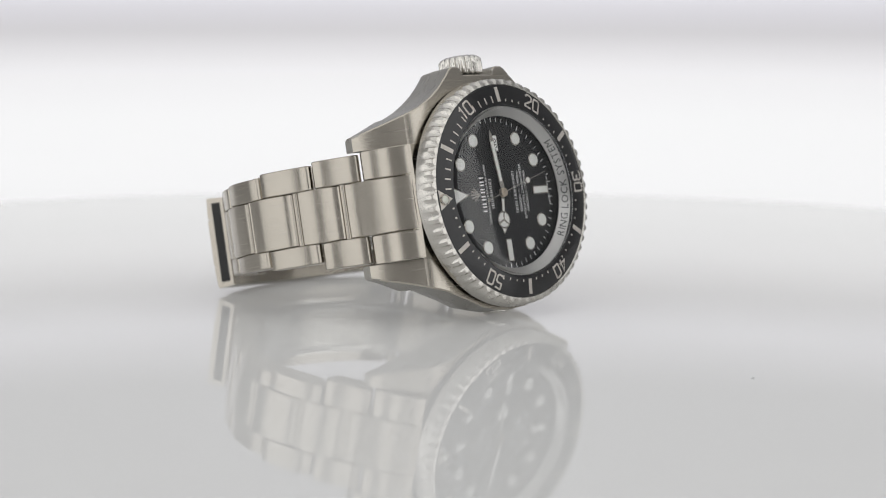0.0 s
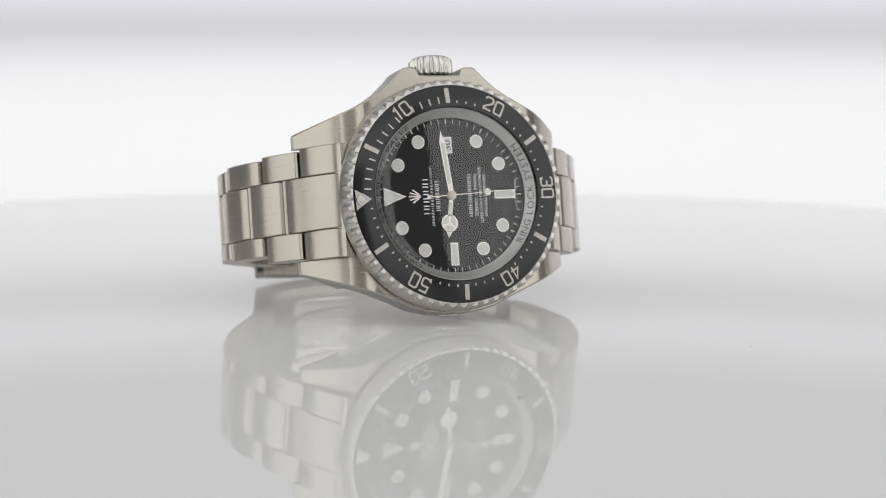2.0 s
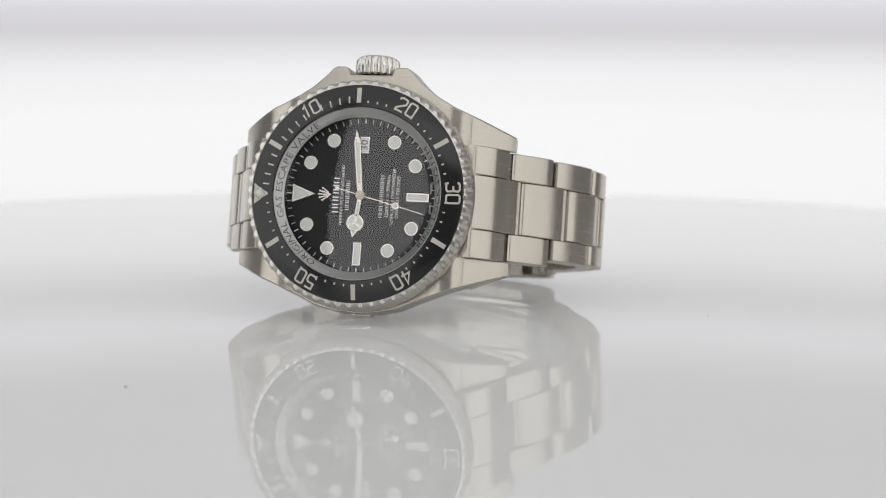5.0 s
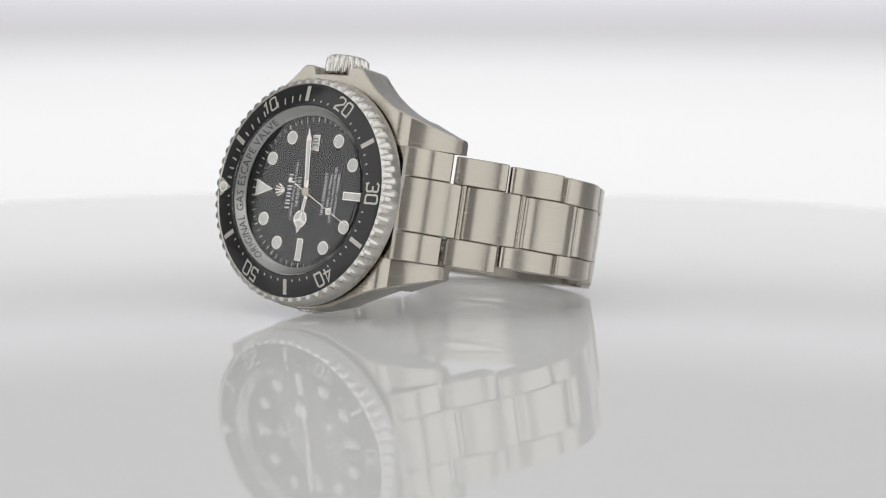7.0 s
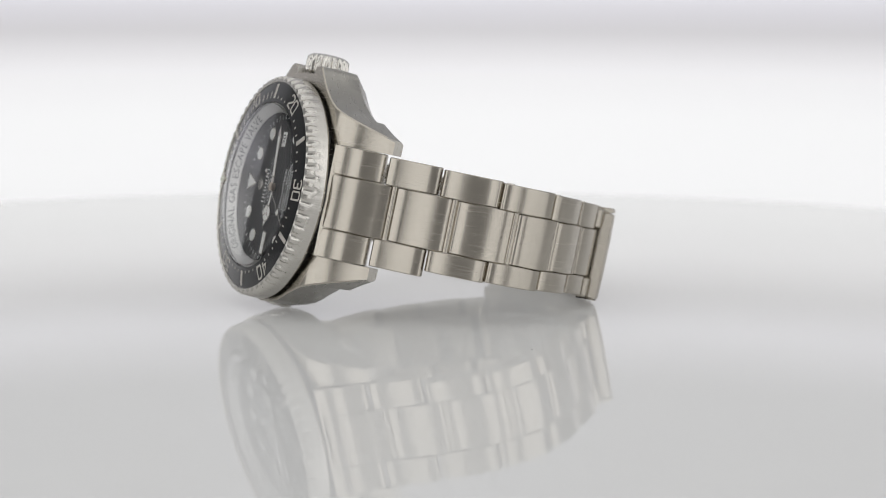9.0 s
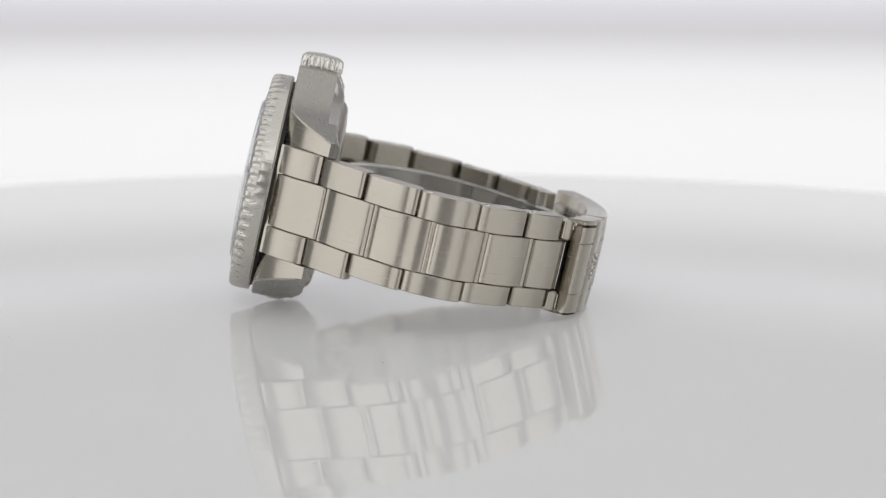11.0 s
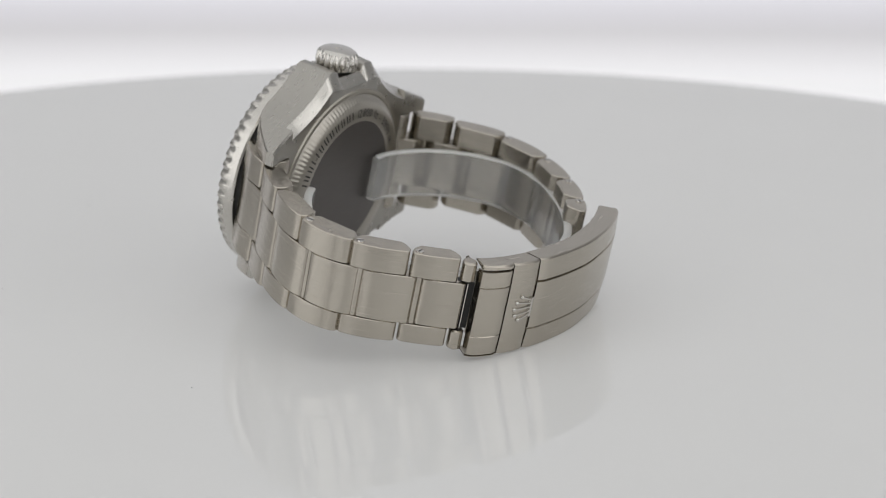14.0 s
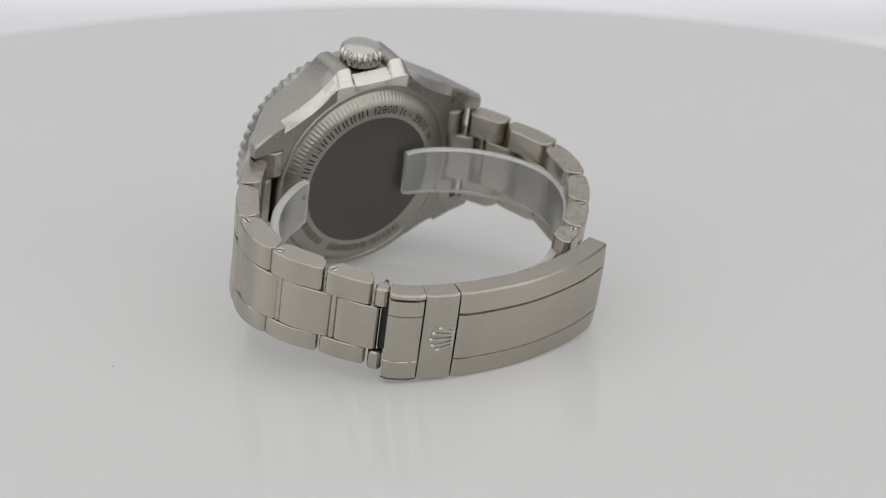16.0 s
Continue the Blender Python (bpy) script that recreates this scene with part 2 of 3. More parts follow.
def stroke_numeral(text, minute, r, height, lift, width=0.15):
    """Squared digits laid on the sloping insert at a minute of the scale; lift(r) gives y."""
    bm, k = bmesh.new(), height
    span = {"1": 0.42}
    total = sum(span.get(c, 0.64) for c in text) + 0.24 * (len(text) - 1)
    pos = -total / 2
    for c in text:
        for n, line in enumerate(STROKES[c]):
            pts = [Vector(p) for p in line]
            rows = []
            for i, p in enumerate(pts):
                loop = pts[0] == pts[-1]
                before = pts[i - 1] if i else (pts[-2] if loop else None)
                after = pts[i + 1] if i + 1 < len(pts) else (pts[1] if loop else None)
                d0 = (p - before).normalized() if before else (after - p).normalized()
                d1 = (after - p).normalized() if after else d0
                side = Vector((-d0.y - d1.y, d0.x + d1.x)).normalized()
                reach = width / 2 / max(0.5, side.dot(Vector((-d0.y, d0.x))))
                pair = []
                for e in (-reach, reach):
                    q = p + side * e
                    x, z = at_minute(minute, r + (q.y - 0.5) * k, (pos + q.x) * k)
                    pair.append(bm.verts.new((x, lift(math.hypot(x, z)) - 0.004 * n, z)))
                rows.append(pair)
            for a, b in zip(rows, rows[1:]):
                bm.faces.new((a[0], a[1], b[1], b[0]))
        pos += span.get(c, 0.64) + 0.24
    return bm


# ---- setting ----
def cylinder_wall(name, mat, r, z0, z1, start, end, n=48, thick=8.0, label=""):
    bm = bmesh.new()
    rings = []
    for i in range(n + 1):
        a = radians(start + (end - start) * i / n)
        rings.append([bm.verts.new((q * math.cos(a), q * math.sin(a), z)) for q, z in ((r, z0), (r, z1), (r + thick, z1), (r + thick, z0))])
    for a, b in zip(rings, rings[1:]):
        for k in range(4):
            bm.faces.new((a[k], a[(k + 1) % 4], b[(k + 1) % 4], b[k]))
    bm.faces.new(rings[0])
    bm.faces.new(rings[-1][::-1])
    return part(name, bm, mat, None, "", 30)


def light_tent():
    lit, dim = "white back-lit cloth wall of the light tent", "dark grey cloth wall of the studio"
    for name, mat, z0, z1, start, end, label in (
            ("wall_tent_right", M_TENT, -150, 800, -77, -57, lit), ("wall_tent_left", M_TENT, -150, 800, 237, 257, lit),
            ("wall_tent_far_right", M_TENT, -150, 800, -49, -4, lit), ("wall_tent_far_left", M_TENT, -150, 800, 184, 229, lit),
            ("wall_room_gap_right", M_ROOM, -150, 800, -56.7, -49.3, dim), ("wall_room_gap_left", M_ROOM, -150, 800, 229.3, 236.7, dim),
            ("wall_tent_front", M_TENT, 500, 800, -102.7, -77.3, lit), ("wall_room_front", M_FRONT, -400, 498, -102.7, -77.3, dim),
            ("wall_room_right", M_ROOM, -400, -152, -77, -4, dim), ("wall_room_left", M_ROOM, -400, -152, 184, 257, dim),
            ("wall_room_back", M_GREY, -400, 800, -3.7, 183.7, "mid grey cloth wall of the studio")):
        tagged(cylinder_wall(name, mat, 900, z0, z1, start, end), label, kind="structure")
    bm = bmesh.new()
    bmesh.ops.create_circle(bm, cap_ends=True, segments=64, radius=915)
    roof = part("ceiling", bm, M_ROOF)
    roof.location.z = 0.805
    tagged(roof, "white back-lit cloth roof of the light tent", kind="structure")
    bm = bmesh.new()
    bmesh.ops.create_circle(bm, cap_ends=True, segments=64, radius=915)
    floor = part("floor", bm, M_HUB)
    floor.location.z = -0.405
    tagged(floor, "plain grey floor under the turntable", kind="structure")


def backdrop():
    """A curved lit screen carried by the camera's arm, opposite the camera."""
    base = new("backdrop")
    for name, z0, z1, label in (("lower_screen", -260, 48.5, "lower cloth with a painted white glow fading to the dim seam"), ("upper_screen", 48.5, 620, "upper cloth with a painted glow, pale lavender low down, dimmer above")):
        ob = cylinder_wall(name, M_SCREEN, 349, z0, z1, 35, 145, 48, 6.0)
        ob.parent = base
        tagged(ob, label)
    return tagged(base, "curved white screen with a painted glow behind the turntable", "backdrop", kind="structure")


SPECKS = [(62.2, -5.4, 0.15), (-19.3, -100.2, 0.24), (37.8, -73.5, 0.12)]


def turntable():
    base = new("turntable")
    bm = bmesh.new()
    profile = [(0.001, 0), (40, 0), (150, 0), (220, 0), (224, 0), (225, 0), (227.6, -0.5), (228.8, -1.8), (229, -3.5), (228, -8), (0.001, -8)]
    lathe(profile, 160, bm=bm)
    bmesh.ops.rotate(bm, cent=(0, 0, 0), matrix=Matrix.Rotation(radians(90), 3, "X"), verts=bm.verts)
    part("disc", bm, M_TABLE, base, "glossy white acrylic disc with an added faint glow", 12)
    bm = lathe([(0.001, -8), (60, -8), (60, -60), (150, -70), (150, -404), (0.001, -404)], 48)
    bmesh.ops.rotate(bm, cent=(0, 0, 0), matrix=Matrix.Rotation(radians(90), 3, "X"), verts=bm.verts)
    part("plinth", bm, M_HUB, base, "grey plinth")
    for x, y, r in SPECKS:
        bm = bmesh.new()
        bmesh.ops.create_icosphere(bm, subdivisions=1, radius=r)
        bmesh.ops.scale(bm, vec=(1.3, 1, 0.4), verts=bm.verts)
        bmesh.ops.translate(bm, vec=(x, y, r * 0.4), verts=bm.verts)
        part("dust_speck", bm, M_DUST, base, "tiny grey dust speck")
    return tagged(base, "round glossy white turntable with a watch lying on it", "turntable")


# ---- the watch, in its own space: x to 6 o'clock, y to the back, z to the crown ----
TOP = [(0, 23.4), (4.1, 23.4), (4.6, 24.7), (5.3, 25.0), (6.9, 24.95), (7.6, 24.6), (8.7, 23.4), (10.2, 22.0), (11.6, 20.8), (14, 19.2), (17, 17.6), (20.5, 16.2), (27.0, 13.5)]
LOW = [(0, 22.4), (4, 22.1), (8, 21.2), (10.7, 19.9), (17.2, 17.2), (20, 16.2), (27.0, 13.3)]
FRONT = [(0, 4.75), (16, 4.75), (18, 5.2), (20, 6.3), (22, 8.0), (24, 10.1), (26, 12.4), (27.0, 13.8)]
REAR = [(0, 14.4), (17, 14.4), (21, 14.6), (24, 14.9), (27.0, 15.6)]


def case_section(x, z_low, z_top):
    a = abs(x)
    f, b = radial(a, FRONT), radial(a, REAR)
    m = f + (b - f) * 0.5
    return [(x, f, z_top - 0.3), (x, f + 0.25, z_top - 0.03), (x, m, z_top), (x, b - 1.9, z_top - 0.15), (x, b - 0.15, min(z_top - 1.75, 21.9)), (x, b, min(z_top - 2.0, 21.65)),
            (x, b, z_low + 1.6), (x, b - 1.4, z_low + 0.7), (x, m, z_low), (x, f + 0.25, z_low + 0.03), (x, f, z_low + 0.3)]


def lug_section(x, inner, outer):
    f, b, k = radial(abs(x), FRONT), radial(abs(x), REAR), math.copysign(1, outer)
    return [(x, f, inner), (x, f, outer - 0.3 * k), (x, f + 0.25, outer - 0.03 * k), (x, (f + b) / 2, outer), (x, b - 0.4, outer - 0.15 * k),
            (x, b, outer - 0.6 * k), (x, b, inner)]


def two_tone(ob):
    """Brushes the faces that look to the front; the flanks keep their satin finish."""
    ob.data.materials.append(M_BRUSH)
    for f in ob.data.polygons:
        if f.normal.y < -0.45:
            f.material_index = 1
    return ob


def loft(sections, bm=None, caps=True):
    bm = bm or bmesh.new()
    rings = [[bm.verts.new(p) for p in s] for s in sections]
    n = len(rings[0])
    for a, b in zip(rings, rings[1:]):
        for k in range(n):
            bm.faces.new((a[k], a[(k + 1) % n], b[(k + 1) % n], b[k]))
    if caps:
        bm.faces.new(rings[0][::-1])
        bm.faces.new(rings[-1])
    return bm


def steps(a, b, n):
    return [a + (b - a) * i / n for i in range(n + 1)]


def watch_case(watch):
    xs = [-20, -18.5, -17, -15.5, -14, -12.8, -11.6, -10.9, -10.2, -9.5, -8.7, -8.1, -7.6, -7.2, -6.9, -6, -5.2, -4.8, -4.5, -4.3, -4.1, -2, 0]
    xs = xs + [-x for x in xs[-2::-1]]
    bm = loft([case_section(x, -radial(abs(x), LOW), radial(abs(x), TOP)) for x in xs])
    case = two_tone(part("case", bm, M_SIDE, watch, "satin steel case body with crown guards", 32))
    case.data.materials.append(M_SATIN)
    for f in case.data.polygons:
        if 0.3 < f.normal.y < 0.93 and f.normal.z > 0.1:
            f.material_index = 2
    for sx in (-1, 1):
        for sz in (-1, 1):
            sections = []
            for a in (20.0, 21.0, 22.0, 23.0, 24.0, 25.0, 26.0, 26.6, 27.0):
                edge = radial(a, TOP if sz > 0 else LOW)
                sections.append(lug_section(sx * a, sz * 10.75, sz * edge))
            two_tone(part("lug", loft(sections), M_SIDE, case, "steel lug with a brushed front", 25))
    # middle of the case behind the bezel, black in place of the gap's shade
    part("mid_ring", lathe([(20.9, 4.0), (20.9, 5.0), (14.0, 5.0), (14.0, 4.0)], 96, closed=True), M_DARK, case, "black ring standing in for shade in the gap under the bezel")
    bm = lathe([(0.01, 0.35), (2.0, 0.35), (2.5, 0.15), (2.6, -0.3)], 40)
    bmesh.ops.rotate(bm, cent=(0, 0, 0), matrix=Matrix.Rotation(radians(-90), 3, "X"), verts=bm.verts)
    bmesh.ops.translate(bm, vec=(0, 8.9, -22.35), verts=bm.verts)
    valve = part("valve", bm, M_POLISH, case, "round steel gas escape valve")
    return case


def crown(watch):
    def flutes(a, k):
        return 1.0 + (0.06 * math.cos(a * 20) if 1 <= k <= 3 else 0.0)
    bm = lathe([(3.5, 0.0), (3.95, 0.35), (4.05, 1.6), (3.95, 3.0), (3.65, 3.5), (3.2, 3.75), (1.8, 3.95), (0.01, 4.0)], 264, flutes)
    bmesh.ops.rotate(bm, cent=(0, 0, 0), matrix=Matrix.Rotation(radians(90), 3, "X"), verts=bm.verts)
    bmesh.ops.translate(bm, vec=(0, 9.0, 23.7), verts=bm.verts)
    ob = part("crown", bm, M_POLISH, watch, "fluted polished steel winding crown", 40)
    bm = lathe([(2.6, -1.0), (2.6, 0.2)], 32)
    bmesh.ops.rotate(bm, cent=(0, 0, 0), matrix=Matrix.Rotation(radians(90), 3, "X"), verts=bm.verts)
    bmesh.ops.translate(bm, vec=(0, 9.0, 23.7), verts=bm.verts)
    part("tube", bm, M_DARK, ob)
    # a small raised emblem on its end, as a plain fan
    bm = bmesh.new()
    for a in (-50, -25, 0, 25, 50):
        c, s = math.cos(radians(a)), math.sin(radians(a))
        prism([(0.15 * c, 0.15 * s), (1.1 * c - 0.1 * s, 1.1 * s + 0.1 * c), (1.1 * c + 0.1 * s, 1.1 * s - 0.1 * c)], -0.06, 0.06, bm)
    bmesh.ops.rotate(bm, cent=(0, 0, 0), matrix=Matrix.Rotation(radians(90), 3, "X"), verts=bm.verts)
    bmesh.ops.translate(bm, vec=(-0.5, 9.0, 27.66), verts=bm.verts)
    part("emblem", bm, M_POLISH, ob, "raised plain fan emblem")


BEZEL_TURN = -0.36  # in minutes of the scale


def bezel(watch):
    def scallop(a, k):
        depth = (0.0, 0.0, 0.022, 0.026, 0.006, 0.0, 0.0, 0.0, 0.0)[k]
        phase = ((a - radians(3)) * 60 / (2 * math.pi) + 0.5) % 1.0 - 0.5
        return 1.0 - depth * max(0.0, 1.0 - (2.9 * phase) ** 2)
    profile = [(20.3, 0.3), (20.62, -0.12), (21.35, 0.05), (21.75, 0.7), (21.85, 1.7), (21.9, 2.4), (21.95, 3.8), (21.7, 4.2), (20.4, 4.2)]
    ring = part("bezel", lathe(profile, 1200, scallop, closed=True), M_SATIN, watch, "steel bezel with a scalloped gripping edge", 28)
    bm = lathe([(16.35, 0.4), (16.4, -0.48), (16.55, -0.56), (20.3, 0.0), (20.5, 0.1), (20.5, 0.4)], 160)
    part("insert", bm, M_CERAMIC, ring, "glossy black ceramic insert with a minute scale", 30)
    lean = 0.56 / 3.75

    def high(r):
        return -0.56 + (r - 16.55) * lean - 0.025

    def mark(name, outline, label=""):
        bm = bmesh.new()
        vs = [bm.verts.new((x, high(math.hypot(x, z)), z)) for x, z in outline]
        bm.faces.new(vs)
        low = [bm.verts.new((v.co.x, v.co.y + 0.05, v.co.z)) for v in vs]
        for i in range(len(vs)):
            bm.faces.new((vs[i], vs[(i + 1) % len(vs)], low[(i + 1) % len(vs)], low[i]))
        return part(name, bm, M_PLATINUM, ring, label, 20)

    for minute in range(1, 60):
        m = minute + BEZEL_TURN
        if minute % 10 == 0:
            bm = stroke_numeral(str(minute), m, 18.62, 2.5, high)
            part("numeral", bm, M_PLATINUM, ring, "pale metal minute numeral", 0)
        elif minute % 5 == 0:
            mark("hour_bar", spoke(m, 17.15, 20.05, 0.44), "pale metal bar")
        elif minute < 15:
            mark("minute_dash", spoke(m, 17.15, 18.45, 0.14))
        else:
            mark("minute_dot", spoke(m, 17.15, 17.62, 0.14))
    m = BEZEL_TURN
    tri = [at_minute(m, 17.1, 0), at_minute(m, 20.1, 1.95), at_minute(m, 20.1, -1.95)]
    mark("triangle", tri, "pale metal triangle")
    bm = bmesh.new()
    bmesh.ops.create_uvsphere(bm, u_segments=24, v_segments=12, radius=0.85)
    x, z = at_minute(m, 19.0)
    bmesh.ops.translate(bm, vec=(x, high(19.0) + 0.12, z), verts=bm.verts)
    part("pearl", bm, M_PEARL, ring, "round luminous pearl")
    bm = lathe([(0.8, -0.25), (1.05, -0.25), (1.1, 0.2)], 24)
    bmesh.ops.translate(bm, vec=(x, high(19.0), z), verts=bm.verts)
    part("pearl_rim", bm, M_GOLD, ring)


def dial(watch):
    y = 3.2
    bm = disc(15.2, y, 96)
    face = part("dial", bm, M_DIAL, watch, "glossy black dial with pale luminous hour marks", 0)
    ring = part("inner_ring", lathe([(16.35, 0.3), (16.3, 0.0), (16.22, 0.0), (14.7, 1.5), (14.7, 1.7), (16.35, 1.7)], 128, closed=True), M_RING, watch,
                "satin steel inner ring engraved with black capitals", 30)
    lean = -0.99
    for text, a, b, out in (("ORIGINAL GAS ESCAPE VALVE", -61, 57, True), ("RING LOCK SYSTEM", 218, 143, False)):
        bm = round_text(text, a, b, 15.48, 0.7, 0.98, lean, tops_out=out)
        part("engraving", bm, M_INK, ring, "black engraved capitals", 0)
    for minute in range(60):
        if minute % 5:
            part("tick", prism(spoke(minute, 13.75, 14.6, 0.06), y - 0.02, y), M_PRINT, face, "", 0)
        else:
            part("tick", prism(spoke(minute, 13.75, 14.6, 0.10), y - 0.02, y), M_PRINT, face, "", 0)

    def applied(name, outline, inner, label):
        ob = part(name, prism(outline, y - 0.32, y, bevel=0.06), M_GOLD, face, label, 30)
        part("lume", prism(inner, y - 0.37, y - 0.3), M_LUME, ob, "pale luminous fill", 30)

    for minute in (5, 10, 20, 25, 35, 40, 50, 55):
        x, z = at_minute(minute, 11.85)
        applied("hour_dot", ring_points(x, z, 1.36, 32), ring_points(x, z, 1.12, 32), "round luminous hour mark in a metal rim")
    for minute in (30, 45):
        applied("hour_baton", spoke(minute, 8.9, 13.35, 0.82), spoke(minute, 9.15, 13.1, 0.58), "luminous baton in a metal rim")
    applied("triangle", [at_minute(0, 8.9), at_minute(0, 13.5, 1.8), at_minute(0, 13.5, -1.8)],
            [at_minute(0, 9.6), at_minute(0, 13.25, 1.45), at_minute(0, 13.25, -1.45)], "luminous triangle in a metal rim")
    # date window
    ob = part("date_frame", prism(spoke(15, 8.05, 11.2, 0.98), y - 0.05, y), M_GOLD, face, "date window with a thin frame", 0)
    part("date_disc", prism(spoke(15, 8.2, 11.05, 0.85), y - 0.07, y - 0.02), M_WHITE, ob, "white date disc", 0)
    bm = straight_text("30", 0, y - 0.085, 1.35, 2.2)
    bmesh.ops.translate(bm, vec=(0, 0, 9.65), verts=bm.verts)
    part("date", bm, M_INK, ob, "black date numerals", 0)
    # printed lines
    for text, x, h, length, bar in (("XXXXX", -4.95, 1.25, 7.0, True), ("XXXXXX XXXXXXXXX XXXX", -3.75, 0.56, 11.4, True),
                                    ("XXXXXXX", -2.65, 0.85, 5.8, True), ("XXX-XXXXXXX", 4.0, 0.8, 8.2, True),
                                    ("12800ft = 3900m", 5.2, 0.68, 8.2, False), ("SUPERLATIVE CHRONOMETER", 6.2, 0.62, 10.8, False),
                                    ("OFFICIALLY CERTIFIED", 7.15, 0.62, 8.2, False)):
        part("print", straight_text(text, x, y - 0.02, h, length, bar), M_PRINT, face, "fine white print", 0)
    for text, z in (("SWISS", -1.75), ("MADE", 1.75)):
        bm = straight_text(text, 13.55, y - 0.03, 0.42, 1.9)
        bmesh.ops.translate(bm, vec=(0, 0, z), verts=bm.verts)
        part("print", bm, M_PRINT, face, "fine white print", 0)
    bm = bmesh.new()
    for a in (-52, -26, 0, 26, 52):
        c, s = math.cos(radians(a)), math.sin(radians(a))
        x0, z0 = -6.3 - 0.1 * c, 0.45 * s
        x1, z1 = -6.3 - 2.0 * c, 1.45 * s
        d = math.hypot(x1 - x0, z1 - z0)
        nx, nz = -(z1 - z0) / d * 0.13, (x1 - x0) / d * 0.13
        prism([(x0 - nx, z0 - nz), (x1 - nx, z1 - nz), (x1 + nx, z1 + nz), (x0 + nx, z0 + nz)], y - 0.12, y, bm)
        prism(ring_points(x1, z1, 0.19, 10), y - 0.16, y, bm)
    prism(ring_points(-6.25, 0, 0.28, 12), y - 0.1, y, bm)
    part("emblem", bm, M_GOLD, face, "small metal fan emblem", 0)


def hand_bar(r0, r1, w0, w1, y0, y1):
    """A hand that points to 12 o'clock."""
    return prism([(-r0, -w0), (-r1, -w1), (-r1, w1), (-r0, w0)], y0, y1)


def hands_of(watch):
    """The three pointers; each turns about the y axis. Returns the seconds pointer."""
    # hour pointer
    bm = hand_bar(0, 4.0, 0.42, 0.42, 2.72, 2.9)
    prism(ring_points(-5.3, 0, 1.68, 36), 2.72, 2.9, bm)
    prism([(-6.75, -0.75), (-8.15, 0), (-6.75, 0.75)], 2.72, 2.9, bm)
    hour = part("hour_pointer", bm, M_GOLD, watch, "white metal hour pointer with a round luminous head", 30)
    bm = bmesh.new()
    for a in (60, 180, 300):
        wedge = [(-5.3 + 0.26 * math.cos(radians(a)), 0.26 * math.sin(radians(a)))]
        wedge += [(-5.3 + 1.4 * math.cos(radians(a + d)), 1.4 * math.sin(radians(a + d))) for d in range(-50, 51, 10)]
        prism(wedge, 2.68, 2.76, bm)
    prism([(-1.3, -0.22), (-3.6, -0.22), (-3.6, 0.22), (-1.3, 0.22)], 2.68, 2.76, bm)
    prism([(-7.0, -0.42), (-7.75, 0), (-7.0, 0.42)], 2.68, 2.76, bm)
    part("lume", bm, M_LUME, hour, "pale luminous fill", 0)
    hour.matrix_basis = pose(0, 0, 0, 0, 46.25 * 6, 0)
    # minute pointer
    bm = prism([(0.6, -0.3), (-1.4, -0.55), (-10.2, -0.62), (-12.45, 0), (-10.2, 0.62), (-1.4, 0.55), (0.6, 0.3)], 2.46, 2.62)
    minute = part("minute_pointer", bm, M_GOLD, watch, "white metal sword minute pointer", 30)
    part("lume", prism([(-2.2, -0.3), (-10.0, -0.36), (-10.0, 0.36), (-2.2, 0.3)], 2.41, 2.5), M_LUME, minute, "pale luminous fill", 0)
    minute.matrix_basis = pose(0, 0, 0, 0, 13.85 * 6, 0)
    # seconds pointer
    bm = hand_bar(-4.9, 12.9, 0.10, 0.05, 2.2, 2.3)
    prism(ring_points(-7.3, 0, 0.68, 24), 2.18, 2.3, bm)
    prism(ring_points(4.7, 0, 0.42, 20), 2.18, 2.3, bm)
    seconds = part("seconds_pointer", bm, M_GOLD, watch, "thin metal seconds pointer with a luminous dot", 30)
    part("lume", prism(ring_points(-7.3, 0, 0.5, 24), 2.14, 2.2), M_LUME, seconds, "pale luminous dot", 0)
    part("pinion", lathe([(0.01, 2.0), (0.4, 2.0), (0.45, 2.12), (0.85, 2.15), (0.9, 2.9)], 32), M_WARM, watch, "warm metal centre pinion")
    return seconds


def crystal(watch):
    bm = lathe([(0.001, -1.75), (5, -1.70), (10, -1.52), (14, -1.25), (15.6, -1.1), (16.05, -0.85), (16.12, -0.1)], 128)
    bmesh.ops.remove_doubles(bm, verts=bm.verts, dist=0.01)
    ob = part("crystal", bm, M_CRYSTAL, watch, "thick clear domed sapphire crystal", 30)
    ob.visible_shadow = False


def case_back(watch):
    def flutes(a, k):
        return 1.0 + (0.007 * math.cos(a * 130) if k == 5 else 0.0)
    profile = [(20.6, 14.3), (20.4, 14.75), (19.7, 14.8), (19.5, 14.6), (19.2, 14.9), (18.5, 15.55), (17.75, 15.98), (14.4, 16.35), (14.2, 16.25)]
    back = part("case_back", lathe(profile, 780, flutes), M_BACK, watch, "steel screw case back with a fluted rim", 40)
    part("centre_plate", disc(14.25, 16.28, 96), M_TITAN, back, "dark grey matt metal centre plate", 0)
    # seen from behind, the writing runs the other way round
    for text, a, b, bars, out in (("XXX-XXXXXXX 12800 ft - 3900 m", 166, 24, "X", True), ("XXXXXXX", 198, 232, "X", False),
                                  ("XXXXXXXX XXXXXX", 240, 305, "X", False)):
        bm = round_text(text, a, b, 16.05, 16.23, 1.75, -0.106, tops_out=out, bars=bars)
        part("engraving", bm, M_INK, back, "dark engraved capitals", 0)
    bm = bmesh.new()
    for a in (178.6, 180, 181.4):
        round_mark = [at_minute(a / 6, r, w) for r, w in ((15.4, -0.14), (16.6, -0.16), (16.6, 0.16), (15.4, 0.14))]
        prism(round_mark, 16.16, 16.3, bm)
    part("emblem", bm, M_INK, back, "small dark engraved fan", 0)


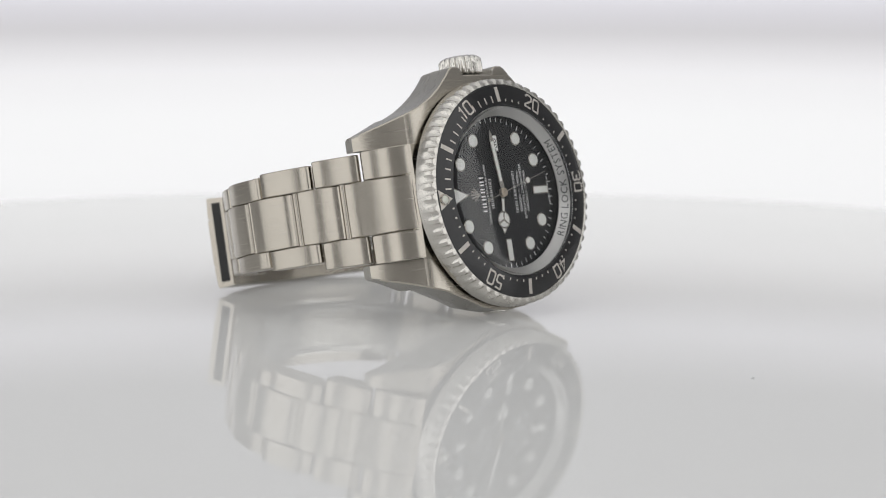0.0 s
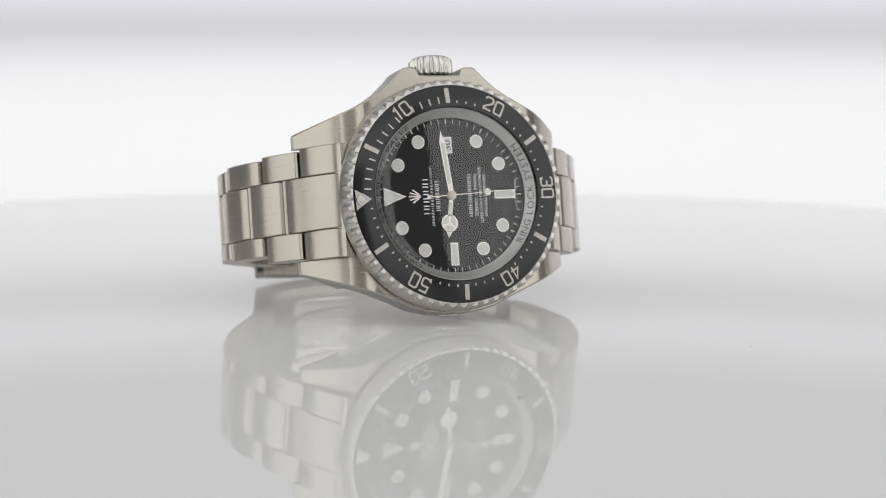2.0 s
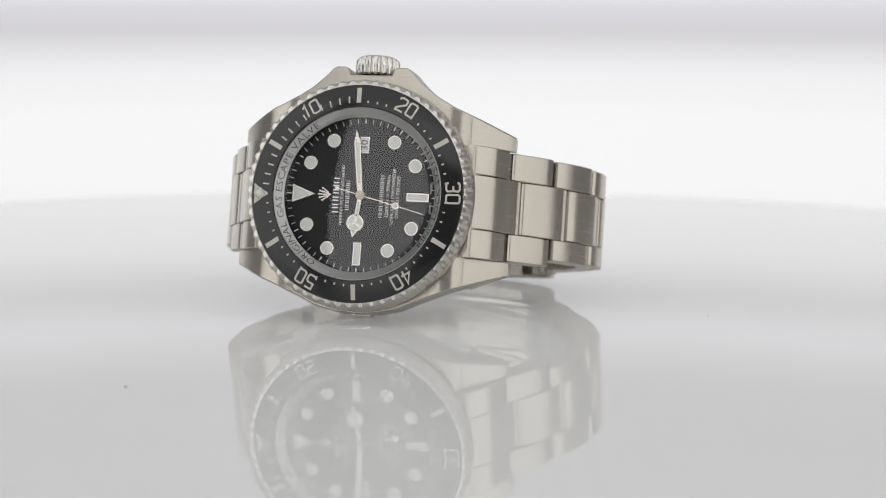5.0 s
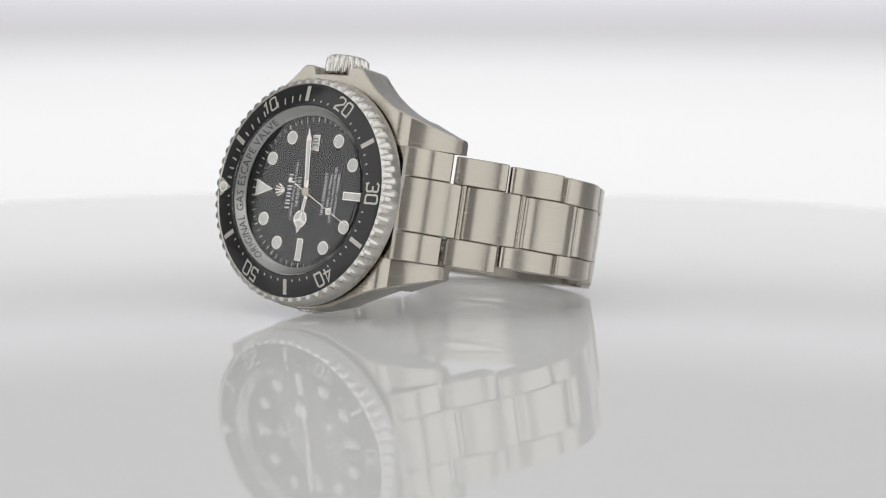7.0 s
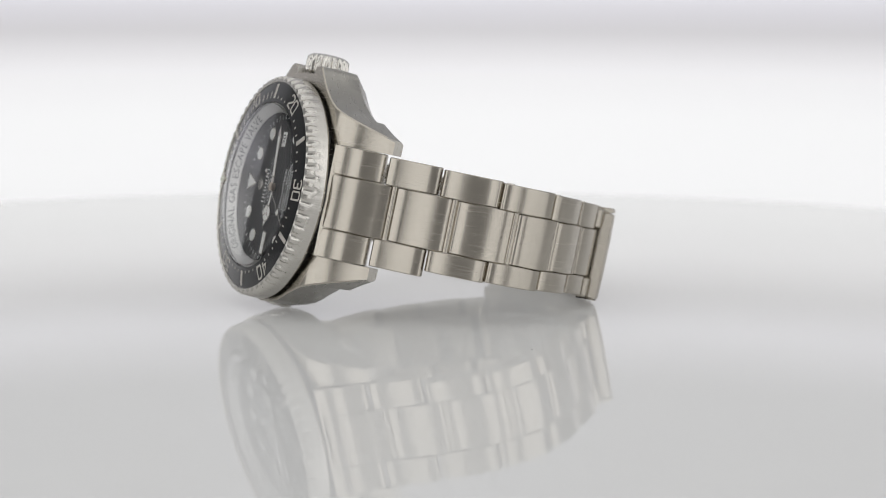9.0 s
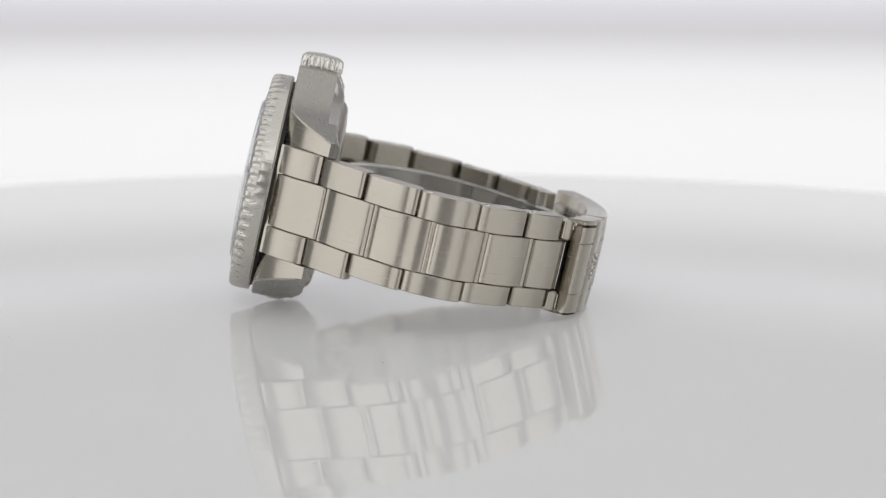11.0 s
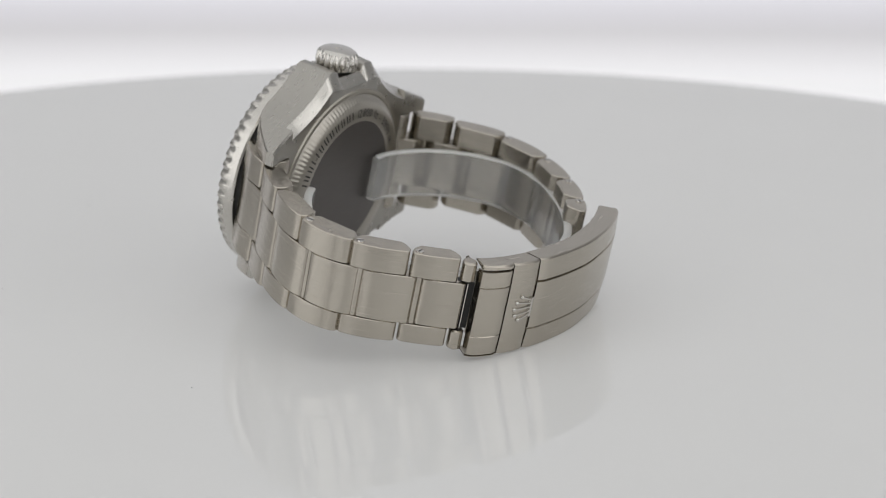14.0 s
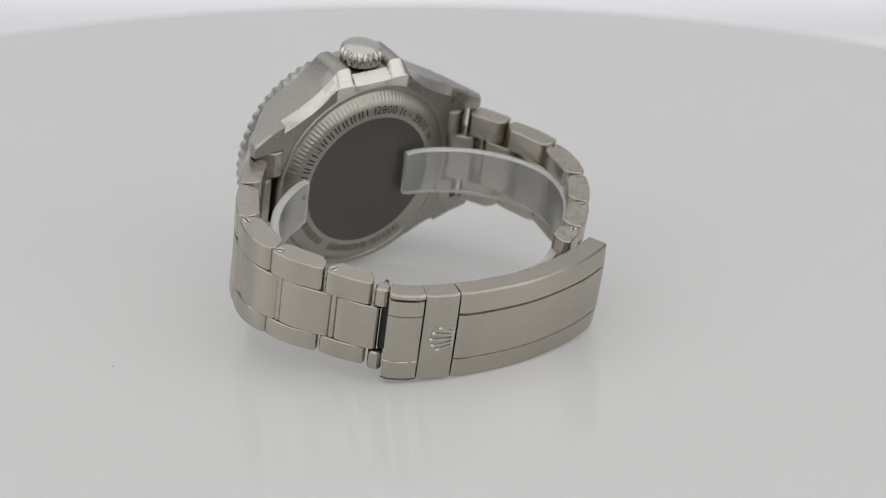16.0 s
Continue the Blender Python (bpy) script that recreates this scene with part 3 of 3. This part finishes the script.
# ---- bracelet ----
SIX = [(20.7, 4.35), (24.4, 8.6), (26.9, 12.9), (33.9, 21.2), (39.1, 29.6), (40.9, 36.2), (40.4, 41.8), (38.0, 47.3), (34.2, 52.8), (29.0, 59.6), (26.3, 62.8)]
TWELVE = [(-20.7, 4.35), (-24.4, 8.6), (-26.9, 12.9), (-31.9, 21.2), (-35.2, 29.3), (-35.8, 35.5), (-34.3, 42.3), (-31.0, 48.4), (-26.4, 54.3), (-20.8, 59.4), (-14.5, 63.4)]
TWELVE_SEAMS = [(-26.9, 12.9), (-31.7, 21.3), (-35.0, 32.0), (-32.9, 43.5), (-27.2, 52.5), (-20.4, 59.7), (-14.5, 63.4)]
SEAMS = [(26.9, 12.9), (33.5, 21.5), (39.3, 31.4), (39.9, 43.2), (34.2, 52.9), (28.5, 60.4)]
CENTRE_STEP = [2.4, 3.4, 3.7, 2.5, 2.3]


def dense(knots, per=12):
    pts = []
    k = [Vector(p) for p in knots]
    k = [2 * k[0] - k[1]] + k + [2 * k[-1] - k[-2]]
    for a, b, c, d in zip(k, k[1:], k[2:], k[3:]):
        for i in range(per):
            t = i / per
            pts.append(0.5 * (2 * b + (c - a) * t + (2 * a - 5 * b + 4 * c - d) * t * t + (3 * b - a - 3 * c + d) * t ** 3))
    pts.append(k[-2])
    return pts


class Path:
    def __init__(self, knots):
        self.points = dense(knots)
        self.lengths = [0.0]
        for a, b in zip(self.points, self.points[1:]):
            self.lengths.append(self.lengths[-1] + (b - a).length)

    def at(self, s):
        s = min(max(s, 0.0), self.lengths[-1])
        for i in range(1, len(self.lengths)):
            if self.lengths[i] >= s:
                f = (s - self.lengths[i - 1]) / max(self.lengths[i] - self.lengths[i - 1], 1e-9)
                return self.points[i - 1].lerp(self.points[i], f)

    def out(self, s):
        d = self.at(s + 0.3) - self.at(s - 0.3)
        return Vector((d.y, -d.x)).normalized()

    def near(self, p):
        return min(zip(self.points, self.lengths), key=lambda q: (q[0] - Vector(p)).length)[1]


def link_mesh(path, s0, s1, z0, z1, thick=3.1, rim=0.16, round_end=0.8, gap=0.27, bulge=0.28):
    """One bracelet link between two places of the path, with rounded ends and bevelled sides."""
    a, b = s0 + gap, s1 - gap
    out = path.out((a + b) / 2)
    along = Vector((-out.y, out.x))
    if along.dot(path.at(b) - path.at(a)) < 0:
        along.negate()
    outer = []
    for d, drop in ((0.0, round_end), (0.12, 0.45 * round_end), (0.38, 0.14 * round_end), (round_end, 0.0)):
        outer.append((a + d, drop))
    for i in range(1, 6):
        outer.append((a + round_end + (b - a - 2 * round_end) * i / 6, 0.0))
    for d, drop in ((round_end, 0.0), (0.38, 0.14 * round_end), (0.12, 0.45 * round_end), (0.0, round_end)):
        outer.append((b - d, drop))
    half = (b - a) / 2
    shape = [path.at(s) - out * (drop + bulge * ((s - a - half) / half) ** 2) for s, drop in outer]
    first, last = shape[0], shape[-1]
    shape += [last - out * 0.5, last - out * (thick - 1.2) - along * 0.55, last - out * (thick - 0.6) - along * 1.0, last - out * thick - along * 1.7,
              first - out * thick + along * 1.7, first - out * (thick - 0.6) + along * 1.0, first - out * (thick - 1.2) + along * 0.55, first - out * 0.5]
    middle = (first + last) / 2 - out * thick * 0.3

    def inset(p, d):
        q = p - middle
        u, v = q.dot(along), q.dot(out)
        u -= math.copysign(min(d, abs(u)), u)
        v -= math.copysign(min(d, abs(v)), v)
        return middle + along * u + out * v

    layers = [(z0, rim), (z0 + rim, 0.0), (z1 - rim, 0.0), (z1, rim)]
    return loft([[(*inset(p, d), z) for p in shape] for z, d in layers])


def bracelet_side(watch, sign):
    path = Path(SIX if sign > 0 else TWELVE)
    if sign < 0:
        flip = path.out
        path.out = lambda s: -flip(s)
    cuts = [path.near(p) for p in (SEAMS if sign > 0 else TWELVE_SEAMS)]
    g1 = cuts[0]

    def half(s):
        return 10.5 - 1.0 * min(1.0, max(0.0, (s - g1) / 50))

    def middle(s):
        return 5.15 - 0.45 * min(1.0, max(0.0, (s - g1) / 50))

    rim = [[(sign * x, y, z) for z in (-10.6, 10.6)] + [(sign * x, 11.5, z) for z in (10.6, -10.6)] for x, y in ((17.6, 4.8), (20.8, 4.8), (21.8, 6.2))]
    part("end_collar", loft(rim), M_BRUSH, watch, "brushed steel rim between bezel and end piece", 20)
    piece = part("end_link", link_mesh(path, 0.2, g1, -10.65, -5.2, 5.4), M_BRUSH, watch, "brushed steel end piece between the lugs", 22)
    part("end_wing", link_mesh(path, 0.2, g1, 5.2, 10.65, 5.4), M_BRUSH, piece, "", 22)
    part("end_centre", link_mesh(path, 0.2, g1 + (CENTRE_STEP[0] if sign > 0 else 4.0), -5.1, 5.1, 4.2), M_BRUSH, piece, "", 22)
    for k in range(len(cuts) - 1):
        a, b = cuts[k], cuts[k + 1]
        h, m = half((a + b) / 2), middle((a + b) / 2)
        if sign < 0:
            h = (10.25, 9.7, 9.1, 8.8, 8.7, 8.7, 8.7)[k]
        for s in (-1, 1):
            edge = h - ((0.9 if sign < 0 else 1.0) if s < 0 and k > 0 else 0.0)
            lo, hi = sorted((s * (m + 0.05), s * edge))
            ob = part("outer_link", link_mesh(path, a, b, lo, hi), M_BRUSH, watch, "brushed steel outer link", 22)
            if s > 0 and k >= 2:
                spot = path.at(a + 1.5) - path.out(a + 1.5) * 1.45
                bm = bmesh.new()
                bmesh.ops.create_cone(bm, cap_ends=True, segments=20, radius1=0.78, radius2=0.72, depth=0.3)
                bmesh.ops.translate(bm, vec=(*spot, h + 0.02), verts=bm.verts)
                screw = part("screw", bm, M_POLISH, ob, "small slotted steel screw")
                # dark strip painted on the head as the shade of its slot
                bm = bmesh.new()
                bmesh.ops.create_cube(bm, size=1.0)
                bmesh.ops.scale(bm, vec=(1.3, 0.26, 0.06), verts=bm.verts)
                bmesh.ops.rotate(bm, cent=(0, 0, 0), matrix=Matrix.Rotation(0.8 * k, 3, "Z"), verts=bm.verts)
                bmesh.ops.translate(bm, vec=(*spot, h + 0.165), verts=bm.verts)
                part("slot", bm, M_DARK, screw)
        lead = (CENTRE_STEP + [9.0])[k:k + 2] if sign > 0 else (4.0, 4.0)
        c0, c1 = a + lead[0], min(b + lead[1], path.lengths[-1] - (1.2 if sign > 0 else 0.2))
        if c1 - c0 > 2:
            ob = part("centre_link", link_mesh(path, c0, c1, -m + 0.03, m - 0.03, gap=0.5), M_BRUSH, watch, "brushed steel centre link", 22)
            p, o = path.at(c0), path.out(c0)
            tube = loft([[(p.x - o.x * 1.15 + 0.72 * math.cos(q * 0.5236), p.y - o.y * 1.15 + 0.72 * math.sin(q * 0.5236), z) for q in range(12)]
                         for z in (-m + 0.03, m - 0.03)])
            part("hinge_tube", tube, M_BRUSH, ob, "narrow bright hinge tube between links", 40)
    # narrow knuckles that join the bracelet to the clasp
    a, b = cuts[-1], path.lengths[-1]
    if b - a > 1.0:
        for s in (-1, 1):
            lo, hi = sorted((s * 5.0, s * 8.9))
            part("knuckle", link_mesh(path, a, b, lo, hi, 2.8, 0.3, 0.9), M_BRUSH, watch, "brushed steel end knuckle")


CLASP = [(27.5, 64.1), (25.2, 65.8), (21.4, 67.6), (15.2, 69.6), (8.0, 71.0), (0.0, 71.6), (-8.0, 70.9), (-14.0, 69.7), (-20.5, 67.5)]


def clasp_piece(name, path, s0, s1, sections, mat, parent, label, thick=3.6, n=14, back=0.35):
    rows = []
    for i, s in enumerate(steps(s0, s1, n)):
        p, o = path.at(s), path.out(s)
        drop = back if i in (0, n) else 0.0
        ring = [(*(p + o * (h - drop)), z) for z, h in sections]
        ring += [(*(p - o * thick), sections[-1][0] - 0.3), (*(p - o * thick), sections[0][0] + 0.3)]
        rows.append(ring)
    # a short run-in rounds both ends
    return part(name, loft(rows), mat, parent, label, 28)


def clasp(watch):
    path = Path(CLASP)
    base = new("clasp")
    base.parent = watch
    tagged(base, "brushed steel folding clasp with a long cover")
    e1, e2, end = path.near((21.4, 67.6)), path.near((15.2, 69.6)), path.lengths[-1]
    wide = [(-9.35, -0.5), (-9.1, -0.1), (-4.9, 0.06), (4.9, 0.06), (9.1, -0.1), (9.35, -0.5)]
    cover = [(-9.4, -0.5), (-9.15, -0.1), (-5.15, 0.2), (-5.0, -0.1), (-4.85, -0.1), (-4.7, 0.24), (4.7, 0.24), (4.85, -0.35), (5.05, -0.35),
             (5.2, 0.2), (9.15, -0.1), (9.4, -0.5)]
    lip = [(-8.95, -0.5), (-8.8, -0.1), (-5.2, 0.02), (-5.05, -0.1), (-4.9, 0.05), (4.8, 0.05), (4.9, -0.2), (5.05, -0.2), (5.15, 0.03), (8.1, -0.06), (8.25, -0.5)]
    top = [(8.5, -0.5), (8.62, -0.08), (9.1, -0.14), (9.4, -0.5)]
    low = [(-9.4, -0.6), (-9.3, -0.25), (-9.18, -0.25), (-9.1, -0.6)]
    clasp_piece("flap", path, 0.3, e1 - 0.3, lip, M_BRUSH, base, "small brushed steel lifting flap", 2.4, 6)
    clasp_piece("frame_rail", path, 0.3, e1 - 0.12, top, M_BRUSH, base, "brushed steel clasp rail", 4.3, 6)
    clasp_piece("frame_rail", path, 0.3, e1 - 0.12, low, M_BRUSH, base, "brushed steel clasp rail", 4.3, 6)
    mid = clasp_piece("clasp_body", path, e1 + 0.02, e2 - 0.12, wide, M_BRUSH, base, "brushed steel clasp body with a raised emblem", 4.3, 6)
    clasp_piece("cover", path, e2 + 0.12, end, cover, M_BRUSH, base, "long curved brushed steel cover with a grooved edge", 4.3, 26)
    # hollow far end of the cover, its shade drawn as a dark plug
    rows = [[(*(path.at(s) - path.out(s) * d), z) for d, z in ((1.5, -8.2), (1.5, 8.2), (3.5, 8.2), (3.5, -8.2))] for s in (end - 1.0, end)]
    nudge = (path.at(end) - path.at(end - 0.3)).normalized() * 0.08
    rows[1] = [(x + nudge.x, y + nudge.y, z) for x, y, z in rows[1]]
    part("end_shade_plug", loft(rows), M_DARK, base, "dark plug standing in for shade in the hollow clasp end", 0)
    # hinge space at the open edge of the clasp, its shade drawn as a dark block
    before = Path(SIX)
    last = before.lengths[-1]
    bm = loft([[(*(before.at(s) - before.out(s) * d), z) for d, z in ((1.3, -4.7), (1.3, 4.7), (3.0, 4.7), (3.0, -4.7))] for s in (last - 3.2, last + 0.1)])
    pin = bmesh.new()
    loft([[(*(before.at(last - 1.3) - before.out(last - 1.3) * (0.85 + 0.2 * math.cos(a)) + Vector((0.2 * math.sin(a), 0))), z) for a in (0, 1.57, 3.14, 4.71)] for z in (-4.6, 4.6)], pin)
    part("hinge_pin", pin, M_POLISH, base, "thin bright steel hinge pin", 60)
    part("hinge_shade_block", bm, M_DARK, base, "dark block standing in for shade in the hinge space", 0)
    # folding blades inside
    bm = loft([[(*(path.at(s) - path.out(s) * 4.4), -6.5), (*(path.at(s) - path.out(s) * 4.4), 6.5), (*(path.at(s) - path.out(s) * 5.1), 6.5), (*(path.at(s) - path.out(s) * 5.1), -6.5)]
               for s in steps(1, end - 1, 20)])
    part("blade", bm, M_POLISH, base, "polished steel folding blade")
    # emblem: a plain raised fan
    s, bm = (e1 + e2) / 2, bmesh.new()
    p, o = path.at(s), path.out(s)
    along = Vector((-o.y, o.x, 0))
    out3 = Vector((o.x, o.y, 0))
    place = Vector((p.x, p.y, 0)) + out3 * 0.1

    def local(u, v):
        return place + along * u + Vector((0, 0, v))
    for a in (-52, -26, 0, 26, 52):
        c, si = math.cos(radians(a)), math.sin(radians(a))
        p0, p1 = local(2.2, 1.9 * si), local(2.3 - 3.9 * c, 3.0 * si)
        d = (p1 - p0).normalized().cross(out3) * 0.28
        rows = [[p0 - d - out3 * 0.2, p0 - d * 0.5 + out3 * 0.22, p0 + d * 0.5 + out3 * 0.22, p0 + d - out3 * 0.2],
                [p1 - d - out3 * 0.2, p1 - d * 0.5 + out3 * 0.22, p1 + d * 0.5 + out3 * 0.22, p1 + d - out3 * 0.2]]
        loft(rows, bm)
        made = bmesh.ops.create_icosphere(bm, subdivisions=2, radius=0.46)["verts"]
        bmesh.ops.translate(bm, vec=p1, verts=made)
    rows = [[local(2.1, v) - out3 * 0.2, local(2.2, v) + out3 * 0.25, local(2.7, v) + out3 * 0.25, local(2.8, v) - out3 * 0.2] for v in (-2.0, 2.0)]
    loft(rows, bm)
    part("emblem", bm, M_SATIN, mid, "raised plain fan emblem", 30)


PAD = [(-8.2, 17.3), (-14.0, 18.6), (-20.5, 21.8), (-26.0, 26.8), (-29.6, 33.0), (-30.2, 39.0), (-28.0, 45.5), (-23.2, 51.8), (-17.0, 57.6), (-8.5, 62.8), (3.0, 65.2),
       (14.0, 63.2), (24.0, 57.0), (30.8, 48.5), (33.6, 41.0), (32.4, 33.5), (28.0, 26.5), (22.0, 21.5), (16.5, 18.6)]


def cushion():
    """The clear plastic strip inside the closed bracelet; it shares the watch's space."""
    path = Path(PAD)
    rows = []
    n = 90
    for i, s in enumerate(steps(0, path.lengths[-1], n)):
        p, o = path.at(s), path.out(s)
        w = 4.9 - (0.35 if i in (0, n) else 0.0)
        z = 0.3
        rows.append([(*(p + o * 0.8), z - w), (*(p + o * 0.8), z + w), (*(p + o * 0.5), z + w + 0.25), (*(p - o * 0.5), z + w + 0.25),
                     (*(p - o * 0.8), z + w), (*(p - o * 0.8), z - w), (*(p - o * 0.5), z - w - 0.25), (*(p + o * 0.5), z - w - 0.25)])
    ob = part("bracelet_cushion", loft(rows), M_PLASTIC, None, "", 40)
    ob.data.materials.append(M_MILKY)
    for f in ob.data.polygons:
        if abs(f.normal.z) > 0.4:
            f.material_index = 1
    ob.visible_shadow = False
    return tagged(ob, "clear plastic cushion strip curled inside the steel bracelet", "cushion")


def wristwatch():
    watch = new("wristwatch")
    watch_case(watch)
    bezel(watch)
    dial(watch)
    seconds = hands_of(watch)
    crystal(watch)
    case_back(watch)
    crown(watch)
    bracelet_side(watch, 1)
    bracelet_side(watch, -1)
    clasp(watch)
    tagged(watch, "steel diving watch with black dial lying on a white turntable", "watch")
    return watch, seconds


light_tent()
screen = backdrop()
table = turntable()
watch, seconds = wristwatch()
pad = cushion()


def motions():
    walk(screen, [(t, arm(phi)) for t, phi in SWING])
    walk(table, [(t, pose(0, 0, 0, 0, 0, a)) for t, a in TURN])
    for thing in (watch, pad):
        walk(thing, [(t, pose(0, 0, 0, 0, 0, a) @ LIE) for t, a in TURN])
    walk(seconds, [(t, pose(0, 0, 0, 0, 6 * (27.4 + t))) for t in range(0, 17)])


motions()
